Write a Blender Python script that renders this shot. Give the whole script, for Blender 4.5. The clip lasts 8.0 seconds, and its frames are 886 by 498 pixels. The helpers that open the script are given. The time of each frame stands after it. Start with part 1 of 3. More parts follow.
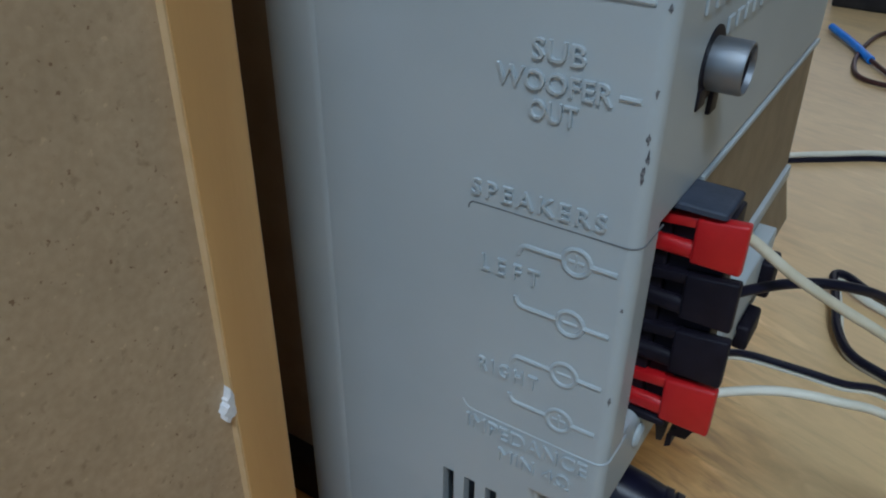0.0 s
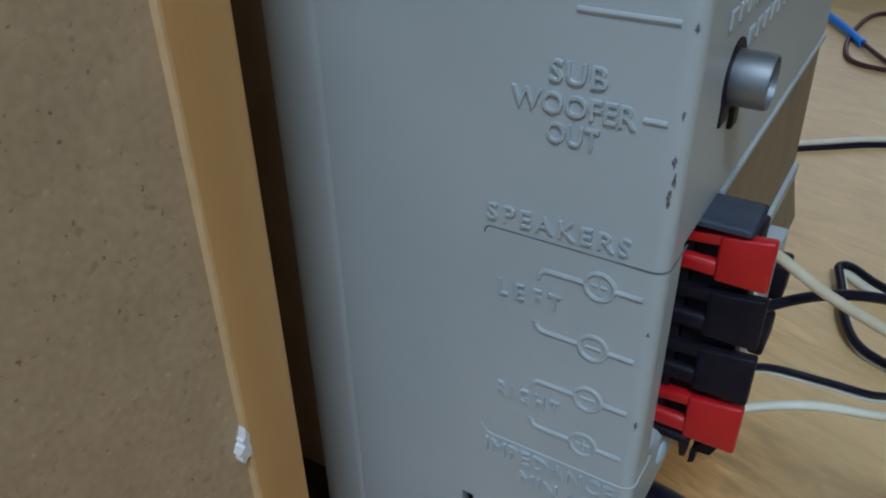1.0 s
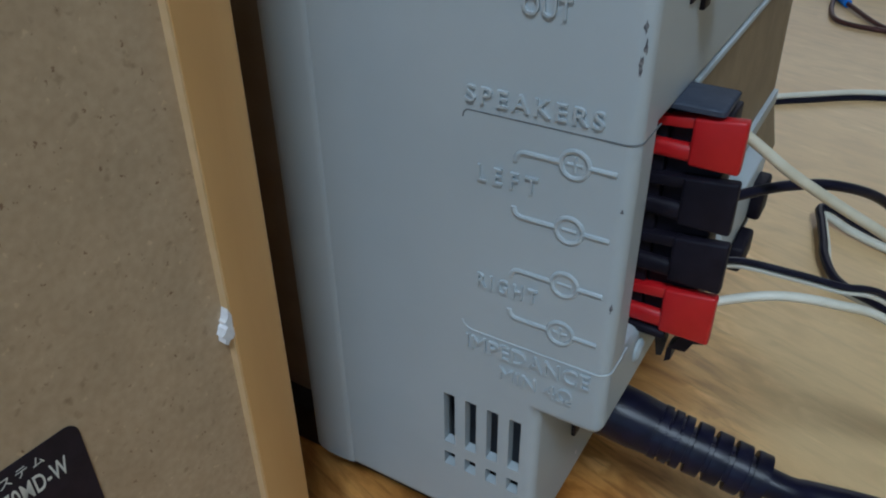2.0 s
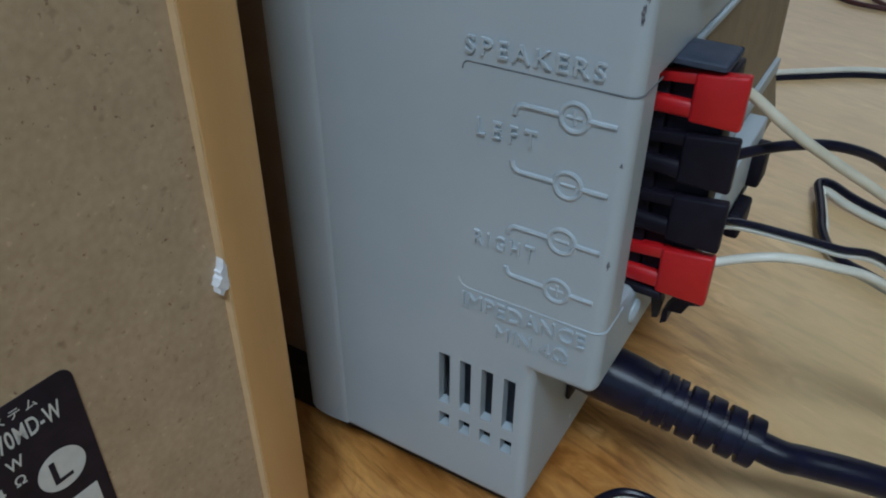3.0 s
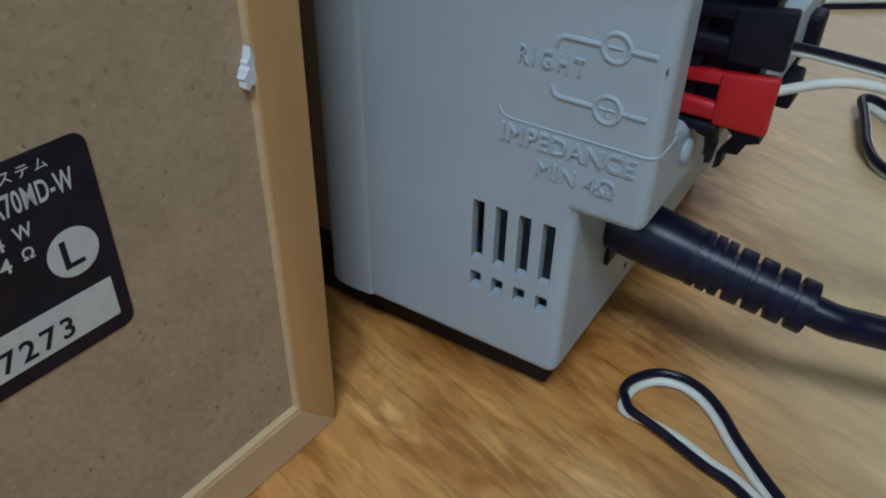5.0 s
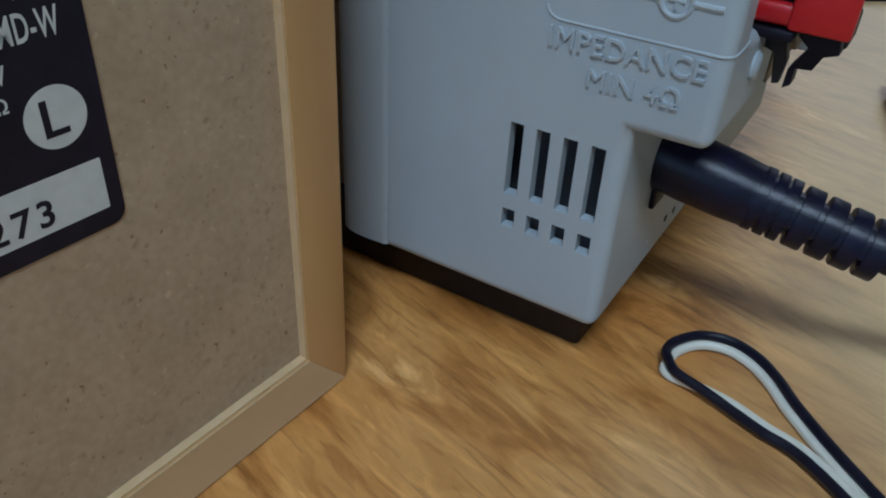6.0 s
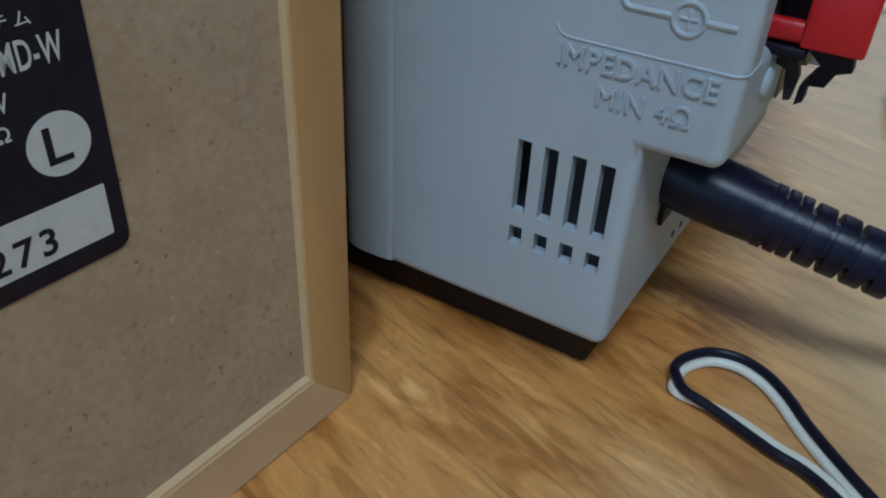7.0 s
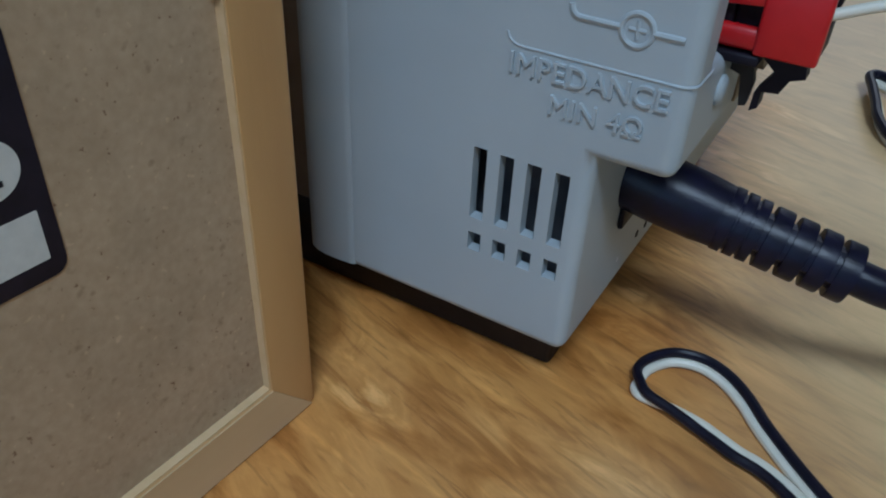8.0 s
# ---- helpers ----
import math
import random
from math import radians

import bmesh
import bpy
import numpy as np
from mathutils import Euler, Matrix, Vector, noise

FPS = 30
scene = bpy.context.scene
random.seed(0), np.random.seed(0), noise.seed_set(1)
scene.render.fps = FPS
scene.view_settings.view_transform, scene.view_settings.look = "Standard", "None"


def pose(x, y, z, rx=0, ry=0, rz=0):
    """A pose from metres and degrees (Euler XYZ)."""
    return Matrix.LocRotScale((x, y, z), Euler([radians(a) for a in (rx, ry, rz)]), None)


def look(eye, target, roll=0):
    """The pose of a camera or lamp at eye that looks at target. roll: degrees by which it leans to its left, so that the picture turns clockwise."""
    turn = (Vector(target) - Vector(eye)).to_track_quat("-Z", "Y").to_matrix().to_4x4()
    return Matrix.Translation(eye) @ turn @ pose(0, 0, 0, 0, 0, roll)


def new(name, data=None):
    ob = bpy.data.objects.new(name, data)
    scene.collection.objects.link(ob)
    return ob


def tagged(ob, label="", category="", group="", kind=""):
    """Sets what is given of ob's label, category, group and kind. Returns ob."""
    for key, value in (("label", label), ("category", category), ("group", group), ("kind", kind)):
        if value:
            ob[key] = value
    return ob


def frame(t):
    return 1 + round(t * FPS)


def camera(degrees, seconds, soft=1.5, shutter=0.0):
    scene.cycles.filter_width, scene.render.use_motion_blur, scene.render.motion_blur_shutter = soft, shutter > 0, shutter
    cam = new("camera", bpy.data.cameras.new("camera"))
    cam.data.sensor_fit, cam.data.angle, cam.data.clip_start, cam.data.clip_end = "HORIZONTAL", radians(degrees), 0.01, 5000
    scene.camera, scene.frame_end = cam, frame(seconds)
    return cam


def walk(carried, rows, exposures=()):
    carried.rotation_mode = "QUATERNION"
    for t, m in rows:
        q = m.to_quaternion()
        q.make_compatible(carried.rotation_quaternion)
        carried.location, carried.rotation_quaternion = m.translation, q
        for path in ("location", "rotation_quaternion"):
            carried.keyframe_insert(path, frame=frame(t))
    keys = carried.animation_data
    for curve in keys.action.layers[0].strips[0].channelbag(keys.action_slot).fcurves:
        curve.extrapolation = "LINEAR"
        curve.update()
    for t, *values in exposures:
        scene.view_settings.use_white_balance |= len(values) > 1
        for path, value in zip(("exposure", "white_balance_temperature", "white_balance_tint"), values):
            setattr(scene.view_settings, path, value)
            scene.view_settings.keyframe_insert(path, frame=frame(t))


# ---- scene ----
cam = camera(58.0, 8.0, soft=2.0)
PATH = [
    (0, (0.0271, -0.1014, 0.1812), (-0.8933, 1.3240, -0.8776), 0.53),
    (0.5, (0.0234, -0.0968, 0.1813), (-0.8756, 1.3459, -0.8724), -0.32),
    (1, (0.0199, -0.0978, 0.1839), (-0.8743, 1.3296, -0.8945), -1.12),
    (1.5, (0.0216, -0.0966, 0.1813), (-0.8555, 1.3294, -0.9128), -1.48),
    (2, (0.0270, -0.1062, 0.1712), (-0.8360, 1.3147, -0.9406), -0.79),
    (2.2, (0.0280, -0.1066, 0.1690), (-0.8301, 1.3016, -0.9626), -0.23),
    (3.3, (0.0279, -0.1090, 0.1651), (-0.8103, 1.2931, -0.9888), 0.38),
    (3.5, (0.0284, -0.1099, 0.1634), (-0.8091, 1.3057, -0.9745), 0.68),
    (4, (0.0290, -0.1104, 0.1634), (-0.8244, 1.2864, -0.9857), 0.35),
    (4.5, (0.0305, -0.1112, 0.1548), (-0.8059, 1.2833, -1.0095), 1.21),
    (5, (0.0284, -0.1171, 0.1379), (-0.8239, 1.2479, -1.0497), 1.20),
    (5.2, (0.0249, -0.1191, 0.1239), (-0.8404, 1.2791, -1.0146), 1.55),
    (6.3, (0.0185, -0.1170, 0.1124), (-0.8156, 1.3040, -1.0212), 3.39),
    (6.5, (0.0176, -0.1169, 0.1127), (-0.8198, 1.3047, -1.0177), 3.18),
    (7, (0.0160, -0.1156, 0.1139), (-0.8207, 1.3078, -1.0147), 3.07),
    (7.5, (0.0169, -0.1158, 0.1149), (-0.8189, 1.3093, -1.0123), 2.87),
    (8, (0.0193, -0.1092, 0.1181), (-0.7836, 1.2984, -1.0541), 2.87),
]
walk(cam, [(t, look(eye, target, roll)) for t, eye, target, roll in PATH], exposures=[(0.0, -0.61, 6000, 10), (4.0, -0.60, 5900, 10), (7.0, -0.60, 5600, 10), (8.0, -0.60, 5600, 10)])

# ---------------------------------------------------------------- world and light
world = bpy.data.worlds.new("sky")
scene.world = world
world.use_nodes = True
wn = world.node_tree.nodes
sky = wn.new("ShaderNodeTexSky")
sky.sky_type, sky.sun_disc = "NISHITA", False
sky.sun_elevation, sky.sun_rotation = radians(40), radians(150)
world.node_tree.links.new(sky.outputs[0], wn["Background"].inputs[0])
wn["Background"].inputs[1].default_value = 0.1


def lamp(name, m, watts, sx, sy, colour):
    data = bpy.data.lights.new(name, "AREA")
    data.shape, data.size, data.size_y, data.energy, data.color = "RECTANGLE", sx, sy, watts, colour
    ob = new(name, data)
    ob.matrix_world = m
    return ob


lamp("ceiling_lamp", look((0.40, -0.82, 1.62), (0.02, 0.0, 0)), 43.0, 0.5, 0.5, (0.738, 0.895, 1.0))
lamp("window_light", look((-0.20, -2.30, 0.85), (-0.05, 0.0, 0.1)), 8.0, 1.5, 1.2, (0.40, 0.72, 1.0))
# added lamp in the unseen north opening, brightens the far table
lamp("window_light", look((-0.15, 2.14, 0.95), (0.05, 0.2, 0)), 5.0, 1.2, 0.9, (1.0, 0.96, 0.90))


# ---------------------------------------------------------------- materials
def material(name, colour, rough=0.5, metal=0.0, colour2=None, scale=200.0, detail=4.0, mix=(0.35, 0.65), bump=0.0,
             bump_scale=900.0, stretch=(1, 1, 1), emit=0.0, rough2=None, spec=0.5):
    """A surface of two colours mixed by noise, with fine relief."""
    m = bpy.data.materials.new(name)
    m.use_nodes = True
    n, l = m.node_tree.nodes, m.node_tree.links
    b = n["Principled BSDF"]
    b.inputs["Roughness"].default_value = rough
    b.inputs["Metallic"].default_value = metal
    b.inputs["Specular IOR Level"].default_value = spec
    co = n.new("ShaderNodeTexCoord")
    mp = n.new("ShaderNodeMapping")
    mp.inputs["Scale"].default_value = stretch
    l.new(co.outputs["Object"], mp.inputs["Vector"])
    no = n.new("ShaderNodeTexNoise")
    no.inputs["Scale"].default_value, no.inputs["Detail"].default_value = scale, detail
    l.new(mp.outputs["Vector"], no.inputs["Vector"])
    ramp = n.new("ShaderNodeValToRGB")
    ramp.color_ramp.elements[0].position, ramp.color_ramp.elements[1].position = mix
    ramp.color_ramp.elements[0].color = (*colour, 1)
    ramp.color_ramp.elements[1].color = (*(colour2 or colour), 1)
    l.new(no.outputs["Fac"], ramp.inputs["Fac"])
    l.new(ramp.outputs["Color"], b.inputs["Base Color"])
    if rough2 is not None:
        rr = n.new("ShaderNodeMapRange")
        rr.inputs["To Min"].default_value, rr.inputs["To Max"].default_value = rough, rough2
        l.new(no.outputs["Fac"], rr.inputs["Value"])
        l.new(rr.outputs["Result"], b.inputs["Roughness"])
    if bump:
        nb = n.new("ShaderNodeTexNoise")
        nb.inputs["Scale"].default_value, nb.inputs["Detail"].default_value = bump_scale, 3.0
        l.new(mp.outputs["Vector"], nb.inputs["Vector"])
        bp = n.new("ShaderNodeBump")
        bp.inputs["Strength"].default_value, bp.inputs["Distance"].default_value = bump, 0.0004
        l.new(nb.outputs["Fac"], bp.inputs["Height"])
        l.new(bp.outputs["Normal"], b.inputs["Normal"])
    if emit:
        b.inputs["Emission Color"].default_value = (*colour, 1)
        b.inputs["Emission Strength"].default_value = emit
    return m


def wood_material(name):
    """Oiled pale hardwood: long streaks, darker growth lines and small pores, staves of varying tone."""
    m = bpy.data.materials.new(name)
    m.use_nodes = True
    n, l = m.node_tree.nodes, m.node_tree.links
    b = n["Principled BSDF"]
    co = n.new("ShaderNodeTexCoord")

    def noise_at(sc, stretch, detail=5.0, dist=0.0):
        turn = n.new("ShaderNodeMapping")
        turn.inputs["Rotation"].default_value = (0, 0, radians(16.5))
        l.new(co.outputs["Object"], turn.inputs["Vector"])
        mp = n.new("ShaderNodeMapping")
        mp.inputs["Scale"].default_value = stretch
        l.new(turn.outputs["Vector"], mp.inputs["Vector"])
        t = n.new("ShaderNodeTexNoise")
        t.inputs["Scale"].default_value, t.inputs["Detail"].default_value, t.inputs["Distortion"].default_value = sc, detail, dist
        t.inputs["Roughness"].default_value = 0.55
        l.new(mp.outputs["Vector"], t.inputs["Vector"])
        return t.outputs["Fac"]

    def ramp_of(fac, stops):
        r = n.new("ShaderNodeValToRGB")
        e = r.color_ramp.elements
        e[0].position, e[0].color = stops[0][0], (*stops[0][1], 1)
        e[1].position, e[1].color = stops[-1][0], (*stops[-1][1], 1)
        for p, c in stops[1:-1]:
            e.new(p).color = (*c, 1)
        l.new(fac, r.inputs["Fac"])
        return r.outputs["Color"]

    def mixed(kind, fac, a, c):
        x = n.new("ShaderNodeMix")
        x.data_type, x.blend_type = "RGBA", kind
        if isinstance(fac, float):
            x.inputs["Factor"].default_value = fac
        else:
            l.new(fac, x.inputs["Factor"])
        l.new(a, x.inputs[6])
        l.new(c, x.inputs[7])
        return x.outputs[2]

    streak = noise_at(40.0, (0.66, 2.1, 1), 9.0, 0.9)
    base = ramp_of(streak, [(0.28, (0.25, 0.120, 0.034)), (0.39, (0.38, 0.208, 0.070)), (0.47, (0.50, 0.300, 0.118)), (0.53, (0.57, 0.365, 0.160)), (0.59, (0.51, 0.310, 0.122)), (0.68, (0.74, 0.53, 0.28))])
    broad = ramp_of(noise_at(7.0, (0.6, 1.6, 1), 4.0, 0.8), [(0.34, (0.70, 0.55, 0.38)), (0.50, (0.94, 0.90, 0.86)), (0.66, (1.0, 1.02, 1.06))])
    col = mixed("MULTIPLY", 1.0, base, broad)
    line = ramp_of(noise_at(120.0, (0.34, 1.9, 1), 7.0, 0.6), [(0.37, (0.50, 0.37, 0.26)), (0.44, (0.93, 0.91, 0.88)), (0.54, (1, 1, 1)), (0.64, (1.30, 1.34, 1.40))])
    col = mixed("MULTIPLY", 0.52, col, line)
    pore = ramp_of(noise_at(360.0, (0.13, 1.6, 1), 3.0), [(0.36, (0.34, 0.24, 0.16)), (0.40, (1, 1, 1)), (1.0, (1, 1, 1))])
    col = mixed("MULTIPLY", 0.34, col, pore)
    smear = ramp_of(noise_at(60.0, (0.8, 1.2, 1), 6.0), [(0.35, (0.90, 0.88, 0.85)), (0.55, (1, 1, 1)), (1.0, (1, 1, 1))])
    col = mixed("MULTIPLY", 0.9, col, smear)
    # sheen put into the colour: paler towards one end of the table, uneven border
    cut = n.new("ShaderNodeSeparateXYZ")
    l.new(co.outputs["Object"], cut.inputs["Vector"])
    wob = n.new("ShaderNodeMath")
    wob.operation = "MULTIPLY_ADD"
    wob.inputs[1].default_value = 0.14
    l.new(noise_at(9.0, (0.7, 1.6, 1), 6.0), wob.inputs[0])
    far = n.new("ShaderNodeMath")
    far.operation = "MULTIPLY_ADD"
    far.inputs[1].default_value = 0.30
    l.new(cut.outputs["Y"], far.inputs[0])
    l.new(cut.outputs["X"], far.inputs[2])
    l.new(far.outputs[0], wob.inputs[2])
    sheen_mask = n.new("ShaderNodeMapRange")
    sheen_mask.interpolation_type = "SMOOTHSTEP"
    sheen_mask.inputs["From Min"].default_value, sheen_mask.inputs["From Max"].default_value = 0.055, 0.145
    l.new(wob.outputs[0], sheen_mask.inputs["Value"])
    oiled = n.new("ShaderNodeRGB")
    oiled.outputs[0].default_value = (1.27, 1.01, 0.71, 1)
    sheen_tint = n.new("ShaderNodeRGB")
    sheen_tint.outputs[0].default_value = (1.32, 1.28, 1.22, 1)
    col = mixed("MULTIPLY", 1.0, col, mixed("MIX", sheen_mask.outputs["Result"], oiled.outputs[0], sheen_tint.outputs[0]))
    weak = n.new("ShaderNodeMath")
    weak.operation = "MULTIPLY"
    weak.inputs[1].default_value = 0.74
    l.new(sheen_mask.outputs["Result"], weak.inputs[0])
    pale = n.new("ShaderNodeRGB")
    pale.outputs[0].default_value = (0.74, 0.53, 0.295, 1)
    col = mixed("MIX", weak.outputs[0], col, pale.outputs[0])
    l.new(col, b.inputs["Base Color"])
    b.inputs["Roughness"].default_value = 0.36
    bp = n.new("ShaderNodeBump")
    bp.inputs["Strength"].default_value, bp.inputs["Distance"].default_value = 0.15, 0.0003
    l.new(streak, bp.inputs["Height"])
    l.new(bp.outputs["Normal"], b.inputs["Normal"])
    return m


def board_material(name):
    """Hardboard: brown pressed fibre with pale and dark specks of two sizes."""
    m = material(name, (0.435, 0.322, 0.203), 0.7, colour2=(0.510, 0.388, 0.254), scale=700.0, detail=6.0, mix=(0.28, 0.72), bump=0.05, bump_scale=2200.0)
    n, l = m.node_tree.nodes, m.node_tree.links
    b = n["Principled BSDF"]
    old = b.inputs["Base Color"].links[0].from_socket
    co = [x for x in n if x.type == "TEX_COORD"][0]
    for sc, lo, hi, tint in ((820.0, 0.245, 0.31, (0.52, 0.42, 0.36, 1)), (430.0, 0.22, 0.36, (0.70, 0.66, 0.62, 1)), (560.0, 0.66, 0.74, (1.0, 1.0, 1.0, 1)), (70.0, 0.30, 0.66, (0.88, 0.87, 0.86, 1))):
        t = n.new("ShaderNodeTexNoise")
        t.inputs["Scale"].default_value, t.inputs["Detail"].default_value = sc, 2.0
        l.new(co.outputs["Object"], t.inputs["Vector"])
        r = n.new("ShaderNodeValToRGB")
        r.color_ramp.elements[0].position, r.color_ramp.elements[1].position = lo, hi
        r.color_ramp.elements[0].color = tint
        r.color_ramp.elements[1].color = (1.22, 1.22, 1.20, 1) if lo > 0.5 else (1, 1, 1, 1)
        l.new(t.outputs["Fac"], r.inputs["Fac"])
        x = n.new("ShaderNodeMix")
        x.data_type, x.blend_type = "RGBA", "MULTIPLY"
        x.inputs["Factor"].default_value = 1.0
        l.new(old, x.inputs[6])
        l.new(r.outputs["Color"], x.inputs[7])
        old = x.outputs[2]
    l.new(old, b.inputs["Base Color"])
    return m


GREY = material("grey_plastic", (0.388, 0.438, 0.472), 0.42, colour2=(0.428, 0.478, 0.512), scale=25.0, bump=0.10, bump_scale=1500.0, rough2=0.5)
GREY_LIGHT = material("pale_plastic", (0.62, 0.63, 0.63), 0.45, colour2=(0.70, 0.70, 0.70), scale=90.0, bump=0.1)
DARK = material("dark_plastic", (0.018, 0.017, 0.02), 0.5, colour2=(0.03, 0.028, 0.03), scale=150.0, bump=0.15, spec=0.25)
DARK_BROWN = material("dark_brown_plastic", (0.26, 0.205, 0.155), 0.55, colour2=(0.30, 0.24, 0.185), scale=120.0, bump=0.1)
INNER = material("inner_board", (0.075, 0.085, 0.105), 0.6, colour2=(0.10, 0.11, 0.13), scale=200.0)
PLINTH = material("plinth_plastic", (0.020, 0.013, 0.011), 0.55, colour2=(0.030, 0.020, 0.017), scale=160.0, bump=0.15, spec=0.25)
BLACK = material("black_plastic", (0.008, 0.0065, 0.012), 0.50, colour2=(0.013, 0.011, 0.019), scale=200.0, bump=0.15, spec=0.16)
SLATE = material("slate_plastic", (0.030, 0.040, 0.065), 0.6, colour2=(0.044, 0.056, 0.088), scale=260.0, bump=0.3)
RED = material("red_plastic", (0.46, 0.006, 0.010), 0.38, colour2=(0.54, 0.010, 0.014), scale=120.0, bump=0.12)
METAL = material("nickel", (0.25, 0.28, 0.33), 0.55, 1.0, colour2=(0.28, 0.29, 0.31), scale=300.0, bump=0.1, rough2=0.55)
PALE_EDGE = material("pale_edge", (0.60, 0.415, 0.215), 0.6, colour2=(0.65, 0.46, 0.26), scale=300.0, bump=0.1)
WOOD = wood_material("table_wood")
BOARD = board_material("hardboard")
VENEER = material("tan_veneer", (0.55, 0.315, 0.115), 0.5, colour2=(0.62, 0.372, 0.150), scale=60.0, stretch=(1, 1, 0.15), bump=0.12)
RAIL = material("pale_rail", (0.60, 0.425, 0.230), 0.55, colour2=(0.66, 0.48, 0.27), scale=60.0, stretch=(1, 0.15, 1), bump=0.12)
RUBBER = material("black_rubber", (0.003, 0.003, 0.013), 0.36, colour2=(0.006, 0.006, 0.024), scale=300.0, bump=0.12, spec=0.3)
SHADED_BROWN = material("shaded_rear_brown", (0.20, 0.145, 0.088), 0.55, colour2=(0.26, 0.19, 0.118), scale=120.0, bump=0.15)
WIRE_BLACK = material("black_wire", (0.006, 0.006, 0.014), 0.30, colour2=(0.011, 0.010, 0.022), scale=400.0, spec=0.22)
WIRE_WHITE = material("white_wire", (0.72, 0.69, 0.59), 0.42, colour2=(0.78, 0.75, 0.66), scale=200.0)
WIRE_CREAM = material("cream_wire", (0.60, 0.54, 0.41), 0.45, colour2=(0.68, 0.62, 0.49), scale=200.0)
WIRE_MAROON = material("maroon_wire", (0.055, 0.016, 0.016), 0.4, colour2=(0.085, 0.028, 0.026), scale=200.0)
SLEEVE_BLUE = material("blue_sleeve", (0.005, 0.20, 0.85), 0.4, colour2=(0.02, 0.26, 0.92), scale=300.0)
PAPER_WHITE = material("white_print", (0.60, 0.62, 0.60), 0.6, colour2=(0.66, 0.68, 0.66), scale=500.0)
LABEL_BLACK = material("black_print", (0.007, 0.006, 0.015), 0.5, colour2=(0.013, 0.011, 0.024), scale=300.0, bump=0.05, spec=0.25)
PAINT_WHITE = material("white_fleck", (0.80, 0.80, 0.82), 0.7, colour2=(0.70, 0.70, 0.74), scale=900.0, bump=0.3)
SCUFF = material("scuffed_paint", (0.045, 0.045, 0.055), 0.7, colour2=(0.20, 0.20, 0.21), scale=1500.0)
SEAM = material("shell_gap", (0.10, 0.11, 0.12), 0.7, colour2=(0.16, 0.17, 0.18), scale=600.0)
WALL = material("wall_paint", (0.62, 0.62, 0.60), 0.8, colour2=(0.68, 0.68, 0.66), scale=8.0)
FLOOR = material("floor_vinyl", (0.30, 0.24, 0.17), 0.6, colour2=(0.36, 0.29, 0.21), scale=6.0)
CEIL = material("ceiling_paint", (0.74, 0.74, 0.72), 0.9, colour2=(0.78, 0.78, 0.76), scale=10.0)
LIT = material("lit_diffuser", (1.0, 0.98, 0.94), 0.6, emit=3.0)


# ---------------------------------------------------------------- building helpers
def finish(bm, name, mat, sharp=35.0):
    me = bpy.data.meshes.new(name)
    bm.normal_update()
    bm.to_mesh(me)
    bm.free()
    me.materials.append(mat)
    me.polygons.foreach_set("use_smooth", [True] * len(me.polygons))
    me.set_sharp_from_angle(angle=radians(sharp))
    return me


def part(name, bm, mat, parent, label="", m=None, sharp=35.0):
    ob = new(name, finish(bm, name, mat, sharp))
    if m is not None:
        ob.matrix_basis = m
    ob.parent = parent
    if label:
        tagged(ob, label)
    return ob


def thing(name, label, category, m=None, group="", kind=""):
    ob = new(name)
    ob.empty_display_size = 0.01
    if m is not None:
        ob.matrix_basis = m
    return tagged(ob, label, category, group, kind)


def box(x0, y0, z0, x1, y1, z1, r=0.0, seg=3, bm=None):
    b = bmesh.new()
    bmesh.ops.create_cube(b, size=1.0)
    for v in b.verts:
        v.co = Vector(((x0 + x1) / 2 + v.co.x * (x1 - x0), (y0 + y1) / 2 + v.co.y * (y1 - y0), (z0 + z1) / 2 + v.co.z * (z1 - z0)))
    if r:
        bmesh.ops.bevel(b, geom=b.edges[:], offset=r, segments=seg, profile=0.5, affect="EDGES")
    return joined(bm, b)


def joined(bm, b):
    if bm is None:
        return b
    me = bpy.data.meshes.new("tmp")
    b.to_mesh(me)
    b.free()
    bm.from_mesh(me)
    bpy.data.meshes.remove(me)
    return bm


def smooth_line(pts, step=6):
    """Points along a Catmull-Rom curve through pts."""
    p = [Vector(q) for q in pts]
    p = [2 * p[0] - p[1]] + p + [2 * p[-1] - p[-2]]
    out = []
    for i in range(1, len(p) - 2):
        a, b, c, d = p[i - 1:i + 3]
        for k in range(step):
            t = k / step
            out.append(0.5 * (2 * b + (c - a) * t + (2 * a - 5 * b + 4 * c - d) * t * t + (3 * b - a - 3 * c + d) * t ** 3))
    out.append(p[-2])
    return out


def tube(pts, radius, sides=10, bm=None, shift=(0, 0), flat=1.0):
    """A round tube along pts; radius a number or a function of 0..1; shift moves it sideways and up across the run."""
    bm = bm or bmesh.new()
    rings = []
    for i, p in enumerate(pts):
        d = (pts[min(i + 1, len(pts) - 1)] - pts[max(i - 1, 0)]).normalized()
        side = d.cross(Vector((0, 0, 1)))
        side = side.normalized() if side.length > 1e-4 else Vector((1, 0, 0))
        up = side.cross(d).normalized()
        r = radius(i / (len(pts) - 1)) if callable(radius) else radius
        c = p + side * shift[0] + up * shift[1]
        rings.append([bm.verts.new(c + (side * math.cos(2 * math.pi * k / sides) + up * flat * math.sin(2 * math.pi * k / sides)) * r) for k in range(sides)])
    for a, b in zip(rings, rings[1:]):
        for k in range(sides):
            bm.faces.new((a[k], a[(k + 1) % sides], b[(k + 1) % sides], b[k]))
    bm.faces.new(rings[0][::-1])
    bm.faces.new(rings[-1])
    bmesh.ops.recalc_face_normals(bm, faces=bm.faces[:])
    return bm


